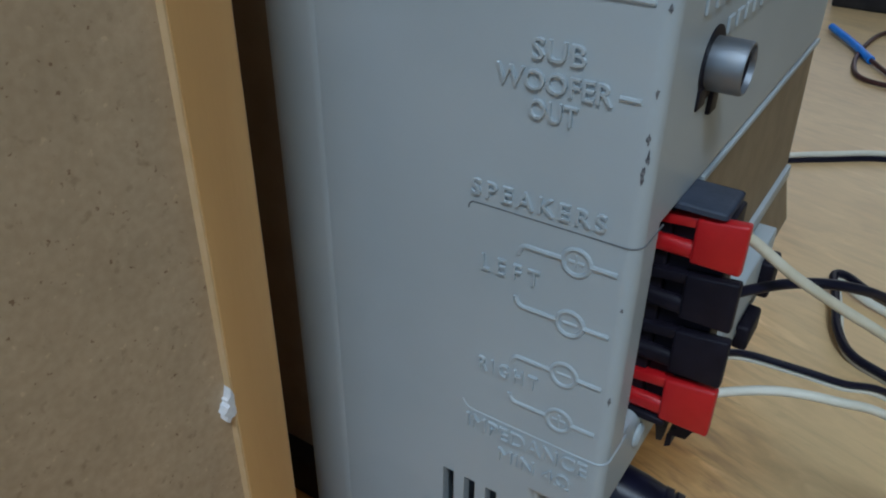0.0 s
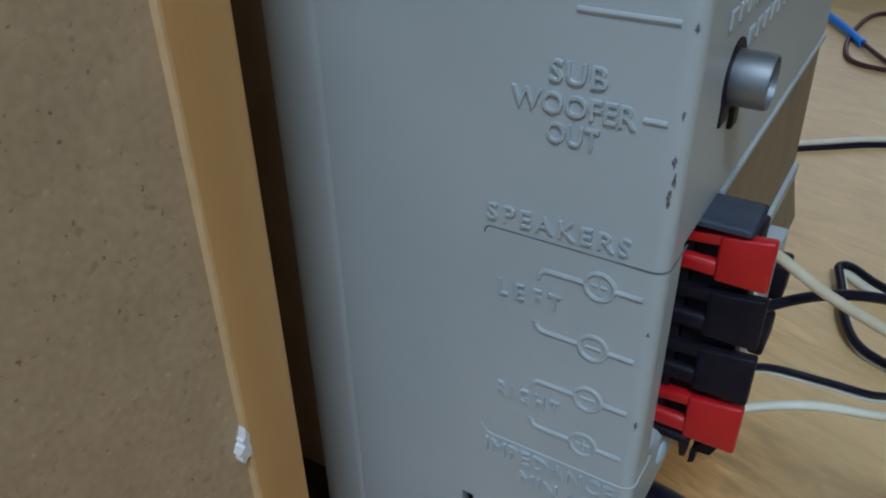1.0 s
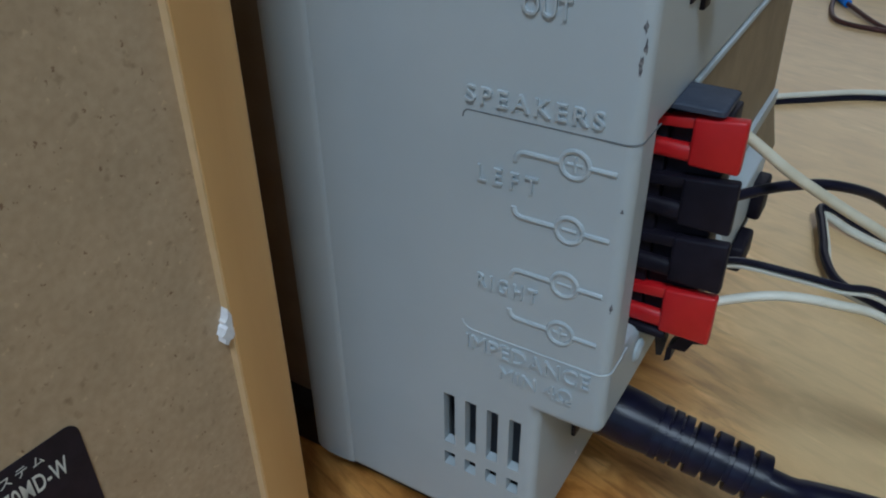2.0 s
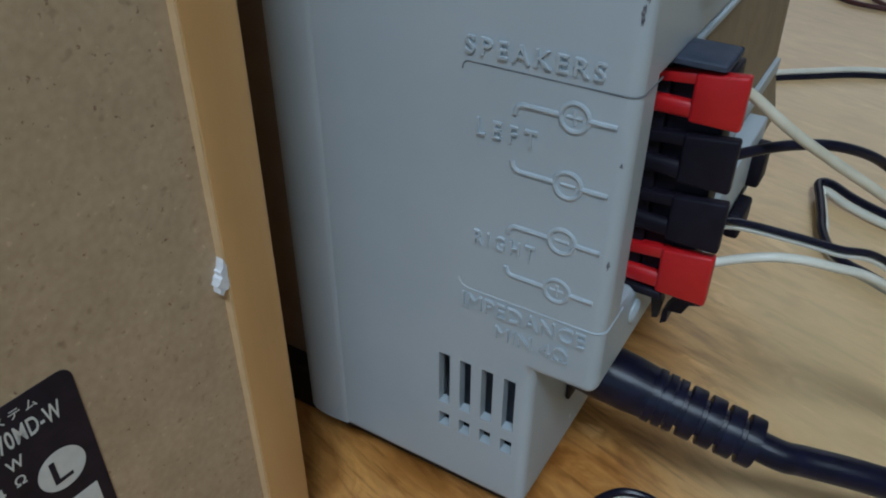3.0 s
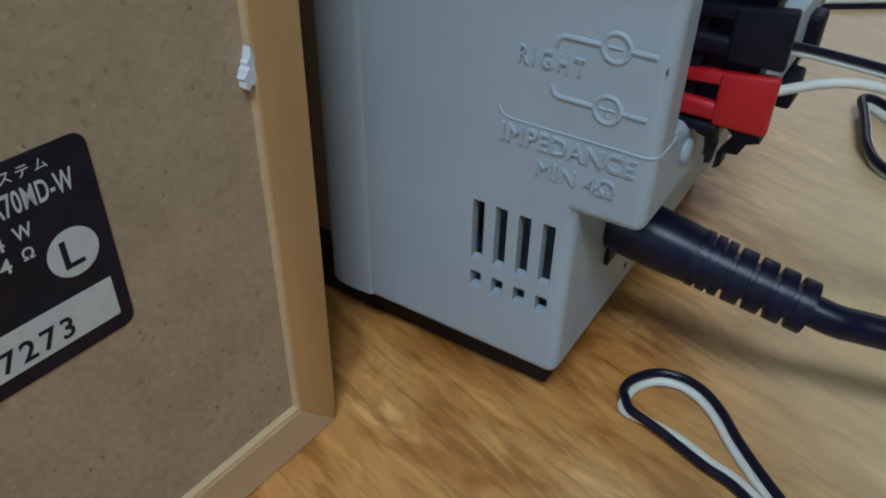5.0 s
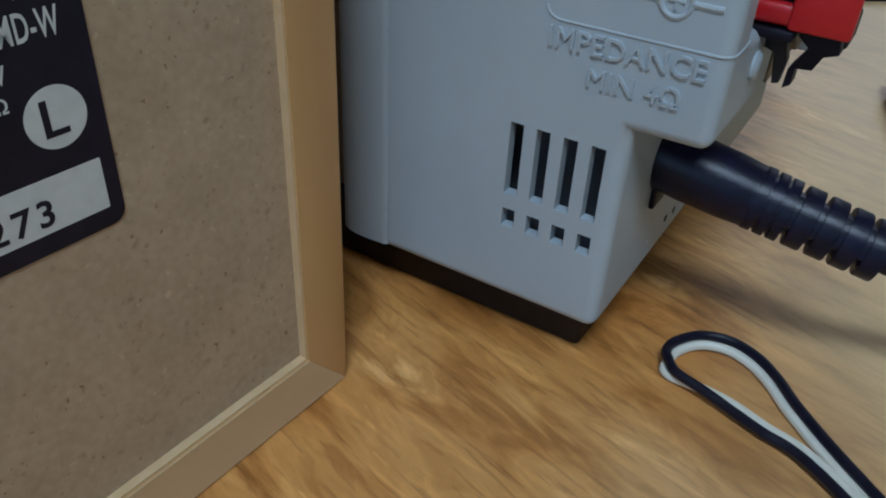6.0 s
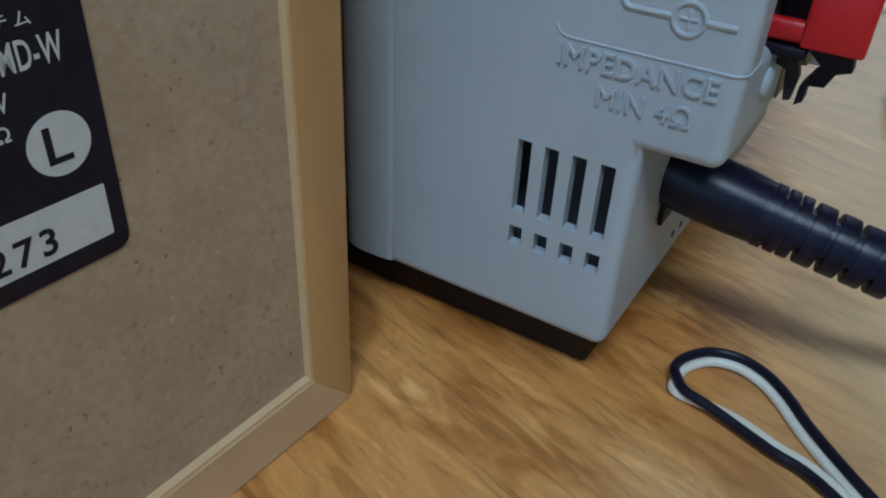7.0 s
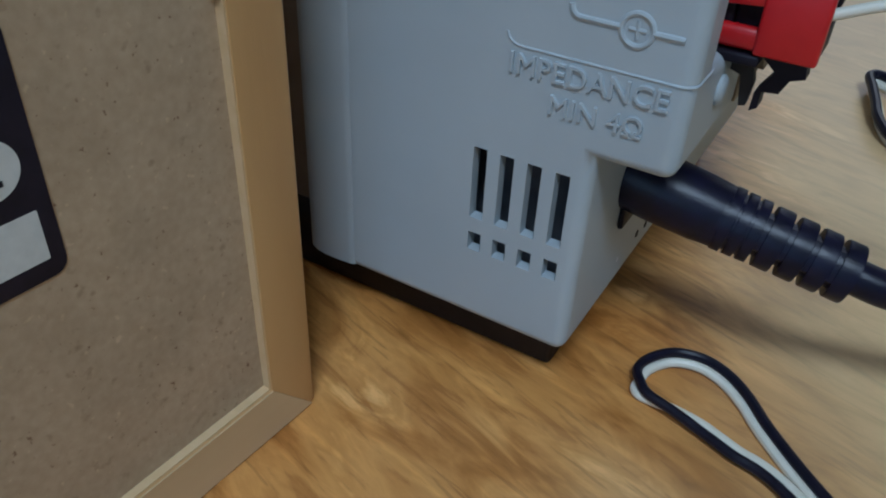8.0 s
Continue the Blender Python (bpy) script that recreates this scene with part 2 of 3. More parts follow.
def lathe(profile, m, sides=32, bm=None):
    """Turns (radius, height) pairs round the z axis of m."""
    bm = bm or bmesh.new()
    rings = [[bm.verts.new(m @ Vector((r * math.cos(2 * math.pi * k / sides), r * math.sin(2 * math.pi * k / sides), h))) for k in range(sides)] for r, h in profile]
    for a, b in zip(rings, rings[1:]):
        for k in range(sides):
            bm.faces.new((a[k], a[(k + 1) % sides], b[(k + 1) % sides], b[k]))
    bm.faces.new(rings[0][::-1])
    bm.faces.new(rings[-1])
    bmesh.ops.recalc_face_normals(bm, faces=bm.faces[:])
    return bm


def plate(outline, depth, m, bm=None, r=0.0):
    """A flat plate: the outline in the x-y plane of m, raised by depth along its z."""
    b = bmesh.new()
    face = b.faces.new([b.verts.new((x, y, 0)) for x, y in outline])
    top = bmesh.ops.extrude_face_region(b, geom=[face])
    for v in (g for g in top["geom"] if isinstance(g, bmesh.types.BMVert)):
        v.co.z += depth
    bmesh.ops.recalc_face_normals(b, faces=b.faces[:])
    if r:
        bmesh.ops.bevel(b, geom=[e for e in b.edges if all(v.co.z > depth * 0.9 for v in e.verts)], offset=r, segments=2, affect="EDGES")
    bmesh.ops.transform(b, matrix=m, verts=b.verts[:])
    return joined(bm, b)


def round_rect(x0, y0, x1, y1, r, n=5):
    out = []
    for cx, cy, a in ((x1 - r, y1 - r, 0), (x0 + r, y1 - r, 90), (x0 + r, y0 + r, 180), (x1 - r, y0 + r, 270)):
        out += [(cx + r * math.cos(radians(a + 90 * k / n)), cy + r * math.sin(radians(a + 90 * k / n))) for k in range(n + 1)]
    return out


def lettering(text, x0, z0, x1, z1, m, depth, spacing=1.0, bevel=0.0, weight=0.0):
    """A mesh of raised letters that fill x0..x1, z0..z1 of the x-y plane of m."""
    cu = bpy.data.curves.new("text", "FONT")
    cu.body, cu.size, cu.extrude, cu.space_character, cu.resolution_u = text, 1.0, 0.03, spacing, 3
    cu.bevel_depth, cu.bevel_resolution, cu.offset = bevel, 1, weight
    ob = new("text_tmp", cu)
    me = bpy.data.meshes.new_from_object(ob.evaluated_get(bpy.context.evaluated_depsgraph_get()))
    bpy.data.objects.remove(ob)
    bpy.data.curves.remove(cu)
    co = np.empty(len(me.vertices) * 3)
    me.vertices.foreach_get("co", co)
    co = co.reshape(-1, 3)
    lo, hi = co.min(0), co.max(0)
    co[:, 0] = x0 + (co[:, 0] - lo[0]) / (hi[0] - lo[0]) * (x1 - x0)
    co[:, 1] = z0 + (co[:, 1] - lo[1]) / (hi[1] - lo[1]) * (z1 - z0)
    co[:, 2] = (co[:, 2] - lo[2]) / (hi[2] - lo[2]) * depth * 2 - depth if bevel else (co[:, 2] > 0) * depth
    me.vertices.foreach_set("co", co.ravel())
    bm = bmesh.new()
    bm.from_mesh(me)
    bpy.data.meshes.remove(me)
    bmesh.ops.remove_doubles(bm, verts=bm.verts[:], dist=1e-6)
    bmesh.ops.transform(bm, matrix=m, verts=bm.verts[:])
    return bm


# the side wall of the amplifier seen from in front: x along the wall, y up, z out of it
SIDE = Matrix(((1, 0, 0, 0), (0, 0, -1, 0), (0, 1, 0, 0), (0, 0, 0, 1)))
# a wall that looks along +x: x to +y, y up, z out
REAR = Matrix(((0, 0, 1, 0), (1, 0, 0, 0), (0, 1, 0, 0), (0, 0, 0, 1)))


# ---------------------------------------------------------------- the room
def room():
    z0, z1, x0, x1, y0, y1 = -0.72, 1.70, -1.9, 2.0, -2.4, 2.2
    ob = new("floor", finish(box(x0 - 0.1, y0 - 0.1, z0 - 0.1, x1 + 0.1, y1 + 0.1, z0), "floor", FLOOR))
    tagged(ob, "brown vinyl floor of the room", "floor", kind="structure")
    ob = new("ceiling", finish(box(x0 - 0.1, y0 - 0.1, z1, x1 + 0.1, y1 + 0.1, z1 + 0.1), "ceiling", CEIL))
    tagged(ob, "white painted ceiling of the room", "ceiling", kind="structure")
    for name, b in (("wall_east", (x1, y0, z0, x1 + 0.1, y1, z1)), ("wall_west", (x0 - 0.1, y0, z0, x0, y1, z1))):
        tagged(new(name, finish(box(*b), name, WALL)), "plain pale painted wall of the room", "wall", kind="structure")
    # the north opening is made up to house the added far-table lamp
    for k, (name, ya, wx0, wx1, wz0, wz1) in enumerate((("wall_south", y0 - 0.1, -0.95, 0.55, 0.15, 1.35), ("wall_north", y1, -0.75, 0.45, 0.45, 1.40)), 1):
        yb = ya + 0.1
        wall = box(x0, ya, z0, wx0, yb, z1)
        box(wx1, ya, z0, x1, yb, z1, bm=wall)
        box(wx0, ya, z0, wx1, yb, wz0, bm=wall)
        box(wx0, ya, wz1, wx1, yb, z1, bm=wall)
        tagged(new(name, finish(wall, name, WALL)), "plain pale painted wall with a window opening", "wall", kind="structure")
        win = thing("window_%d" % k, "unseen window with pale frame in the wall", "window", kind="structure")
        fr = box(wx0, ya + 0.02, wz0, wx1, ya + 0.07, wz0 + 0.05)
        box(wx0, ya + 0.02, wz1 - 0.05, wx1, ya + 0.07, wz1, bm=fr)
        box(wx0, ya + 0.02, wz0 + 0.05, wx0 + 0.05, ya + 0.07, wz1 - 0.05, bm=fr)
        box(wx1 - 0.05, ya + 0.02, wz0 + 0.05, wx1, ya + 0.07, wz1 - 0.05, bm=fr)
        part("window_frame", fr, GREY_LIGHT, win)
    light = thing("ceiling_light", "square white ceiling light with a glowing diffuser", "ceiling light", pose(0.40, -0.82, 1.70))
    part("frame", box(-0.25, -0.25, -0.04, 0.25, 0.25, -0.002, 0.01), GREY_LIGHT, light)
    part("diffuser", box(-0.22, -0.22, -0.06, 0.22, 0.22, -0.041, 0.005), LIT, light)


def table():
    t = thing("table", "pale oiled wooden table with streaky brown grain", "table", pose(0, 0, 0))
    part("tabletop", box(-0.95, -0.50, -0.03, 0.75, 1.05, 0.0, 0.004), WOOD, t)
    for x in (-0.88, 0.68):
        for y in (-0.43, 0.98):
            part("leg", box(x - 0.03, y - 0.03, -0.72, x + 0.03, y + 0.03, -0.03, 0.004), WOOD, t)


room()
table()

# ---------------------------------------------------------------- the amplifier
BACK, LOWER, RECESS = -0.0032, -0.0160, -0.0064
SEAM_TOP, SEAM_LOW, NOTCH, FOOT, TOP = 0.117, 0.0712, 0.0555, 0.0133, 0.185
SLOTS = [(-0.0378 + 0.0052 * i, -0.0351 + 0.0052 * i) for i in range(4)]


def amplifier_body():
    """The housing as one shell out of cells: the solid ones, less the rear recess, the notch, the vents and the hollow behind them."""
    xs = sorted({-0.0645, -0.042, -0.0190, LOWER, RECESS, BACK, *[x for s in SLOTS for x in s]})
    ys = [0.0, 0.0023, 0.010, 0.016, 0.128]
    zs = [FOOT, 0.020, 0.0296, 0.0336, 0.0368, 0.0514, 0.0535, NOTCH, SEAM_LOW, SEAM_TOP, TOP]

    def solid(x, y, z):
        if not (xs[0] < x < xs[-1] and 0 < y < 0.128 and FOOT < z < TOP):
            return False
        if z < NOTCH and x > LOWER:
            return False
        if SEAM_LOW < z < SEAM_TOP and x > RECESS and y > 0.010:
            return False
        if y < 0.0023 and any(a < x < b for a, b in SLOTS) and (0.0296 < z < 0.0336 or 0.0368 < z < 0.0514):
            return False
        if 0.0023 < y < 0.016 and -0.042 < x < -0.0190 and 0.020 < z < 0.0535:
            return False
        return True

    bm, made = bmesh.new(), {}

    def vert(p):
        if p not in made:
            made[p] = bm.verts.new(p)
        return made[p]

    mid = [[(a + b) / 2 for a, b in zip(s, s[1:])] for s in (xs, ys, zs)]
    axes = (xs, ys, zs)
    for i, x in enumerate(mid[0]):
        for j, y in enumerate(mid[1]):
            for k, z in enumerate(mid[2]):
                if not solid(x, y, z):
                    continue
                at = (i, j, k)
                for a in range(3):
                    for s in (0, 1):
                        q = list(at)
                        q[a] += 1 if s else -1
                        if 0 <= q[a] < len(mid[a]) and solid(*(mid[c][q[c]] for c in range(3))):
                            continue
                        b, c = [d for d in range(3) if d != a]
                        quad = []
                        for u, w in ((0, 0), (1, 0), (1, 1), (0, 1)):
                            idx = list(at)
                            idx[a] += s
                            idx[b] += u
                            idx[c] += w
                            quad.append(vert(tuple(axes[d][idx[d]] for d in range(3))))
                        bm.faces.new(quad)
    bmesh.ops.recalc_face_normals(bm, faces=bm.faces[:])

    def outer(e):
        m = (e.verts[0].co + e.verts[1].co) / 2
        if -0.0425 < m.x < -0.0185 and m.y < 0.017 and 0.019 < m.z < 0.0540:
            return False
        if m.x < -0.0642:
            return False
        return len(e.link_faces) == 2 and e.calc_face_angle_signed() > 0.5

    bmesh.ops.bevel(bm, geom=[e for e in bm.edges if outer(e)], offset=0.0023, segments=5, profile=0.5, affect="EDGES", clamp_overlap=True)
    return bm


def amplifier():
    amp = thing("stereo_amplifier", "grey plastic stereo amplifier housing with raised lettering, standing on the table", "amplifier")
    body = part("body", amplifier_body(), GREY, amp, sharp=40)
    body.modifiers.new("normals", "WEIGHTED_NORMAL").keep_sharp = True
    # the front half of the housing: it swells a little past a narrow joint, then rounds away
    swell = [(-0.0640, 0.0020), (-0.0648, 0.0005), (-0.0653, 0.0001), (-0.0664, 0.0), (-0.0690, -0.0002), (-0.0725, -0.0002), (-0.0750, 0.0002), (-0.0769, 0.0011), (-0.0784, 0.0030), (-0.0794, 0.0056), (-0.0799, 0.0090)]
    band = plate(swell + [(-0.0799, 0.1220), (-0.0640, 0.1285)], TOP - FOOT - 0.0006, Matrix.Translation((0, 0, FOOT + 0.0006)))
    part("end_band", band, GREY, amp)
    part("front_section", box(-0.175, 0.0150, FOOT, -0.0800, 0.118, TOP), DARK_BROWN, amp, "dark front half of the housing")
    part("plinth", box(-0.165, 0.0091, 0.0, -0.0213, 0.120, FOOT + 0.0010, 0.0012), PLINTH, amp, "black plastic plinth under the housing")
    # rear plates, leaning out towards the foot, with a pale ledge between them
    # their brown holds the shade and the table's warm bounce
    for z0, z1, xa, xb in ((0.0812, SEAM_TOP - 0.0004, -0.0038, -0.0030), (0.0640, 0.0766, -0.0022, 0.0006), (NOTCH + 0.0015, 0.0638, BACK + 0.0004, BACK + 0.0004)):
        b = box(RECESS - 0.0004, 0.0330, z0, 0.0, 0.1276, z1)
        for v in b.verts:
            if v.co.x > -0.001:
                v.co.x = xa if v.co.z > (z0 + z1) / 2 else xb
        part("rear_plate", b, SHADED_BROWN, amp, "rear plate with shade put into its brown")
    part("rear_lip", box(BACK - 0.0020, 0.0300, 0.1162, BACK + 0.0003, 0.1277, 0.1176, 0.0003, 2), GREY, amp)
    part("ledge", box(RECESS - 0.0004, 0.0332, 0.0768, -0.0018, 0.1278, 0.0810, 0.0004, 2), GREY, amp, "pale grey ledge across the rear")
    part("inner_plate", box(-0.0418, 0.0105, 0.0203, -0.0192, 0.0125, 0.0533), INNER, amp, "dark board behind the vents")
    # added dark sheet: the shade inside the vents put into its colour
    part("shade_liner", box(-0.0418, 0.0025, 0.0201, -0.0192, 0.0104, 0.0206), DARK, amp)
    # raised writing on the side wall
    s = SIDE @ pose(0, 0, -0.0001)
    for text, x0, z0, x1, z1, sp in (
            ("SUB", -0.0233, 0.1437, -0.0148, 0.1469, 1.05), ("WOOFER", -0.0290, 0.1390, -0.0103, 0.1422, 1.0), ("OUT", -0.0232, 0.1346, -0.0153, 0.1378, 1.05),
            ("SPEAKERS", -0.0327, 0.1190, -0.0088, 0.1220, 1.3), ("LEFT", -0.0302, 0.1050, -0.0190, 0.1081, 1.6), ("RIGHT", -0.0300, 0.0826, -0.0178, 0.0857, 1.5),
            ("IMPEDANCE", -0.0323, 0.0668, -0.0063, 0.0703, 1.05), ("MIN 4\u03a9", -0.0248, 0.0616, -0.0094, 0.0650, 1.05)):
        part("raised_text", lettering(text, x0, z0, x1, z1, s, 0.00062, sp, 0.010), GREY, amp)

    def raised_line(pts, r=0.00050):
        return tube([Vector((x, 0.00005, z)) for x, z in pts], r, 8)

    def bent(x0, z0, x1, z1, x2, n=6):
        """A line that leaves (x0, z0) upright and turns level at (x1, z1), then runs to x2."""
        arc = [(x1 + (x0 - x1) * math.cos(math.pi / 2 * k / n), z0 + (z1 - z0) * math.sin(math.pi / 2 * k / n)) for k in range(n + 1)]
        return arc + [(x2, z1)]

    corner = [Vector((BACK - 0.0023 + 0.0023 * math.sin(radians(a)), 0.0023 - 0.0023 * math.cos(radians(a)), 0)) for a in range(0, 91, 15)]
    for start, r in ((bent(-0.0333, 0.1160, -0.0322, 0.1174, -0.0120), 0.00016), (bent(-0.0333, 0.0732, -0.0305, SEAM_LOW, -0.0120), 0.00026)):
        z = start[-1][1]
        run = [Vector((x, 0.00005, w)) for x, w in start] + [c + Vector((0, 0, z)) for c in corner] + [Vector((BACK, 0.0100, z))]
        part("raised_line", tube(run, r, 8), SEAM if z > 0.1 else GREY, amp)
    part("raised_line", raised_line([(-0.0094, 0.1406), (-0.0062, 0.1406)], 0.00045), GREY, amp)
    part("raised_line", raised_line([(-0.0200, 0.1540), (-0.0062, 0.1540)], 0.00045), GREY, amp)
    for z, up, sign in ((0.1121, -1, "+"), (0.0999, 1, "-"), (0.0887, -1, "-"), (0.0779, 1, "+")):
        part("raised_line", raised_line(bent(-0.0233, z + 0.0018 * up, -0.0218, z, -0.0154)), GREY, amp)
        part("raised_line", raised_line([(-0.0106, z), (-0.0060, z)]), GREY, amp)
        ring = bmesh.new()
        n, big, small = 28, 0.0024, 0.00046
        rows = [[ring.verts.new((-0.0130 + (big + small * math.cos(b)) * math.cos(a), 0.00005 - small * math.sin(b), z + (big + small * math.cos(b)) * math.sin(a)))
                 for b in (0, 0.79, 1.57, 2.36, 3.14, 4.71)] for a in (2 * math.pi * k / n for k in range(n))]
        for a, b in zip(rows, rows[1:] + rows[:1]):
            for k in range(6):
                ring.faces.new((a[k], a[(k + 1) % 6], b[(k + 1) % 6], b[k]))
        bmesh.ops.recalc_face_normals(ring, faces=ring.faces[:])
        part("raised_ring", ring, GREY, amp)
        mark = raised_line([(-0.0143, z), (-0.0117, z)], 0.00033)
        if sign == "+":
            tube([Vector((-0.0130, 0.00005, z - 0.0013)), Vector((-0.0130, 0.00005, z + 0.0013))], 0.00033, 8, mark)
        part("polarity_mark", mark, GREY, amp)
    # raised strokes on the rear wall, too worn to read
    for y0, z0, n in ((0.012, 0.1500, 5), (0.026, 0.1440, 8)):
        for k in range(n):
            part("raised_text", box(BACK - 0.0001, y0 + 0.005 * k, z0, BACK + 0.0004, y0 + 0.005 * k + 0.0032, z0 + 0.0028, 0.0002, 1), GREY, amp)
    # worn spots along the rear corner
    rng = random.Random(5)
    for z, h in ((0.1535, 0.0008), (0.1422, 0.0010), (0.1354, 0.0013), (0.1326, 0.0014), (0.1298, 0.0022), (0.0865, 0.0014), (0.1060, 0.0006)):
        a = radians(rng.uniform(20, 34))
        c = Vector((BACK - 0.0023 + 0.00232 * math.sin(a), 0.0023 - 0.00232 * math.cos(a), z))
        out = [(0.00040 * rng.uniform(0.25, 1.0) * math.cos(t), h * rng.uniform(0.35, 1.0) * math.sin(t)) for t in (2 * math.pi * k / 17 for k in range(17))]
        part("scuff_glint", plate(out, 0.00006, Matrix.Translation(c) @ Matrix.Rotation(a, 4, "Z") @ SIDE), SCUFF, amp, "dark worn spot on the corner")
    # white spots painted on for the glints along the edge
    for z in (0.1128, 0.1012, 0.0899):
        out = [(0.00020 * math.cos(t), 0.00060 * math.sin(t)) for t in (2 * math.pi * k / 9 for k in range(9))]
        part("scuff_glint", plate(out, 0.00006, Matrix.Translation((BACK - 0.0001, 0.0024, z)) @ Matrix.Rotation(radians(72), 4, "Z") @ SIDE), PAINT_WHITE, amp, "small white glint on the corner")
    # one more painted glint, low on the rear wall
    out = [(0.00035 * math.cos(t), 0.0007 * math.sin(t)) for t in (2 * math.pi * k / 7 for k in range(7))]
    part("scuff_glint", plate(out, 0.00006, Matrix.Translation((LOWER, 0.0262, 0.0200)) @ REAR), PAINT_WHITE, amp, "small white glint on the rear wall")
    return amp


def phono_jack(amp):
    """A metal phono socket on the rear wall, in a dark round opening."""
    m = pose(BACK, 0.0208, 0.1410) @ Matrix.Rotation(radians(90), 4, "Y")
    jack = part("phono_jack", lathe([(0.0041, 0.0), (0.0042, 0.0004), (0.0042, 0.0052), (0.0040, 0.0057), (0.0037, 0.0057), (0.0036, 0.0053), (0.0036, 0.0012)], m), METAL, amp, "nickel plated phono socket")
    part("surround", lathe([(0.0058, -0.0005), (0.0058, 0.0002), (0.0042, 0.00025)], m), BLACK, jack, "dark round opening")
    part("insert", lathe([(0.00365, 0.0), (0.00365, 0.0048), (0.0030, 0.0044), (0.0012, 0.0034)], m), BLACK, jack)
    # black pieces stand in for the recess shadows below the socket
    part("recess_shade", box(BACK - 0.001, 0.0158, 0.1345, BACK + 0.0004, 0.0200, 0.1380, 0.0003), BLACK, jack)
    part("recess_shade", box(BACK - 0.001, 0.0225, 0.1318, BACK + 0.0008, 0.0262, 0.1385, 0.0004), BLACK, jack)


def speaker_terminals(amp):
    """Four push levers, red, black, black and red, on one black block in the rear recess."""
    block = part("terminal_block", box(-0.0090, 0.0190, 0.0716, -0.0040, 0.0290, 0.1176, 0.0005, bm=box(-0.0039, 0.0196, 0.0716, 0.0058, 0.0270, 0.1168, 0.0005)), BLACK, amp, "black terminal block")
    part("block_cap", box(-0.0092, 0.0165, 0.1172, 0.0052, 0.0272, 0.1186, 0.0011, 4), SLATE, block, "slate grey plastic cap")
    for z0, z1, x1, mat, word in ((0.1076, 0.1173, 0.0088, RED, "red"), (0.0960, 0.1063, 0.0094, BLACK, "black"), (0.0838, 0.0943, 0.0099, BLACK, "black"), (0.0718, 0.0828, 0.0098, RED, "red")):
        h = z1 - z0

        def drooped(b):
            """The upper side falls a little towards the housing."""
            for v in b.verts:
                f = min(max((v.co.z - z0) / h, 0), 1)
                v.co.z -= 0.12 * (x1 - v.co.x) * f
            return b

        # a square grip with an upper arm and a rounded lower tongue that run back into the block
        lever = part("lever", drooped(box(0.0002, 0.0170, z0, x1, 0.0194, z1, 0.0006, 3)), mat, amp, word + " plastic push lever")
        part("rib", drooped(box(-0.0075, 0.0176, z1 - 0.25 * h, 0.0012, 0.0200, z1 - 0.0002, 0.0003, 2)), mat, lever)
        part("tongue", box(-0.0075, 0.0174, z0 + 0.02 * h, 0.0012, 0.0198, z0 + 0.36 * h, 0.0012, 4), mat, lever)
    part("lower_guide", box(-0.0060, 0.0172, 0.0698, 0.0016, 0.0275, 0.0716, 0.0005), BLACK, block)
    arm = [(0.0016, 0.0700), (0.0080, 0.0717), (0.0086, 0.0681), (0.0064, 0.0673), (0.0053, 0.0648), (0.0027, 0.0645), (0.0027, 0.0616), (0.0015, 0.0608), (0.0016, 0.0642), (0.0039, 0.0681)]
    part("lower_guide", plate(arm, 0.0035, SIDE @ pose(0, 0, -0.0255)), BLACK, block)


def rear_fittings(amp):
    m = pose(BACK - 0.0005, 0.0180, 0.0648) @ Matrix.Rotation(radians(90), 4, "Y")
    part("boss", lathe([(0.0026, 0.0), (0.0026, 0.0009), (0.0021, 0.0014), (0.0010, 0.0016)], m, 24), GREY, amp, "pale rounded plastic boss")
    for y, z in ((0.0380, 0.0198), (0.0440, 0.0190)):
        part("small_hole", lathe([(0.0009, -0.0003), (0.0009, 0.0001), (0.0003, 0.00012)], pose(LOWER, y, z) @ Matrix.Rotation(radians(90), 4, "Y"), 12), BLACK, amp)
    clip = plate([(-0.0036, 0.0692), (-0.0001, 0.0696), (0.0010, 0.0651), (0.0006, 0.0611), (-0.0005, 0.0608), (-0.0014, 0.0661), (-0.0036, 0.0668)], 0.0020, SIDE @ pose(0, 0, -0.0250))
    part("bracket", clip, DARK, amp, "dark bracket beside the boss")
    part("aerial_base", box(BACK - 0.001, 0.055, 0.0570, 0.0026, 0.098, 0.0760, 0.0006), GREY, amp, "pale grey base of the aerial terminal")
    ant = bmesh.new()
    box(0.0020, 0.0860, 0.0610, 0.0058, 0.0945, 0.0715, 0.0010, bm=ant)
    box(0.0020, 0.0715, 0.0535, 0.0058, 0.0835, 0.0605, 0.0010, bm=ant)
    box(0.0016, 0.0700, 0.0590, 0.0026, 0.0940, 0.0620, 0.0003, bm=ant)
    part("aerial_terminal", ant, BLACK, amp, "black aerial terminal block")


amp = amplifier()
phono_jack(amp)
speaker_terminals(amp)
rear_fittings(amp)


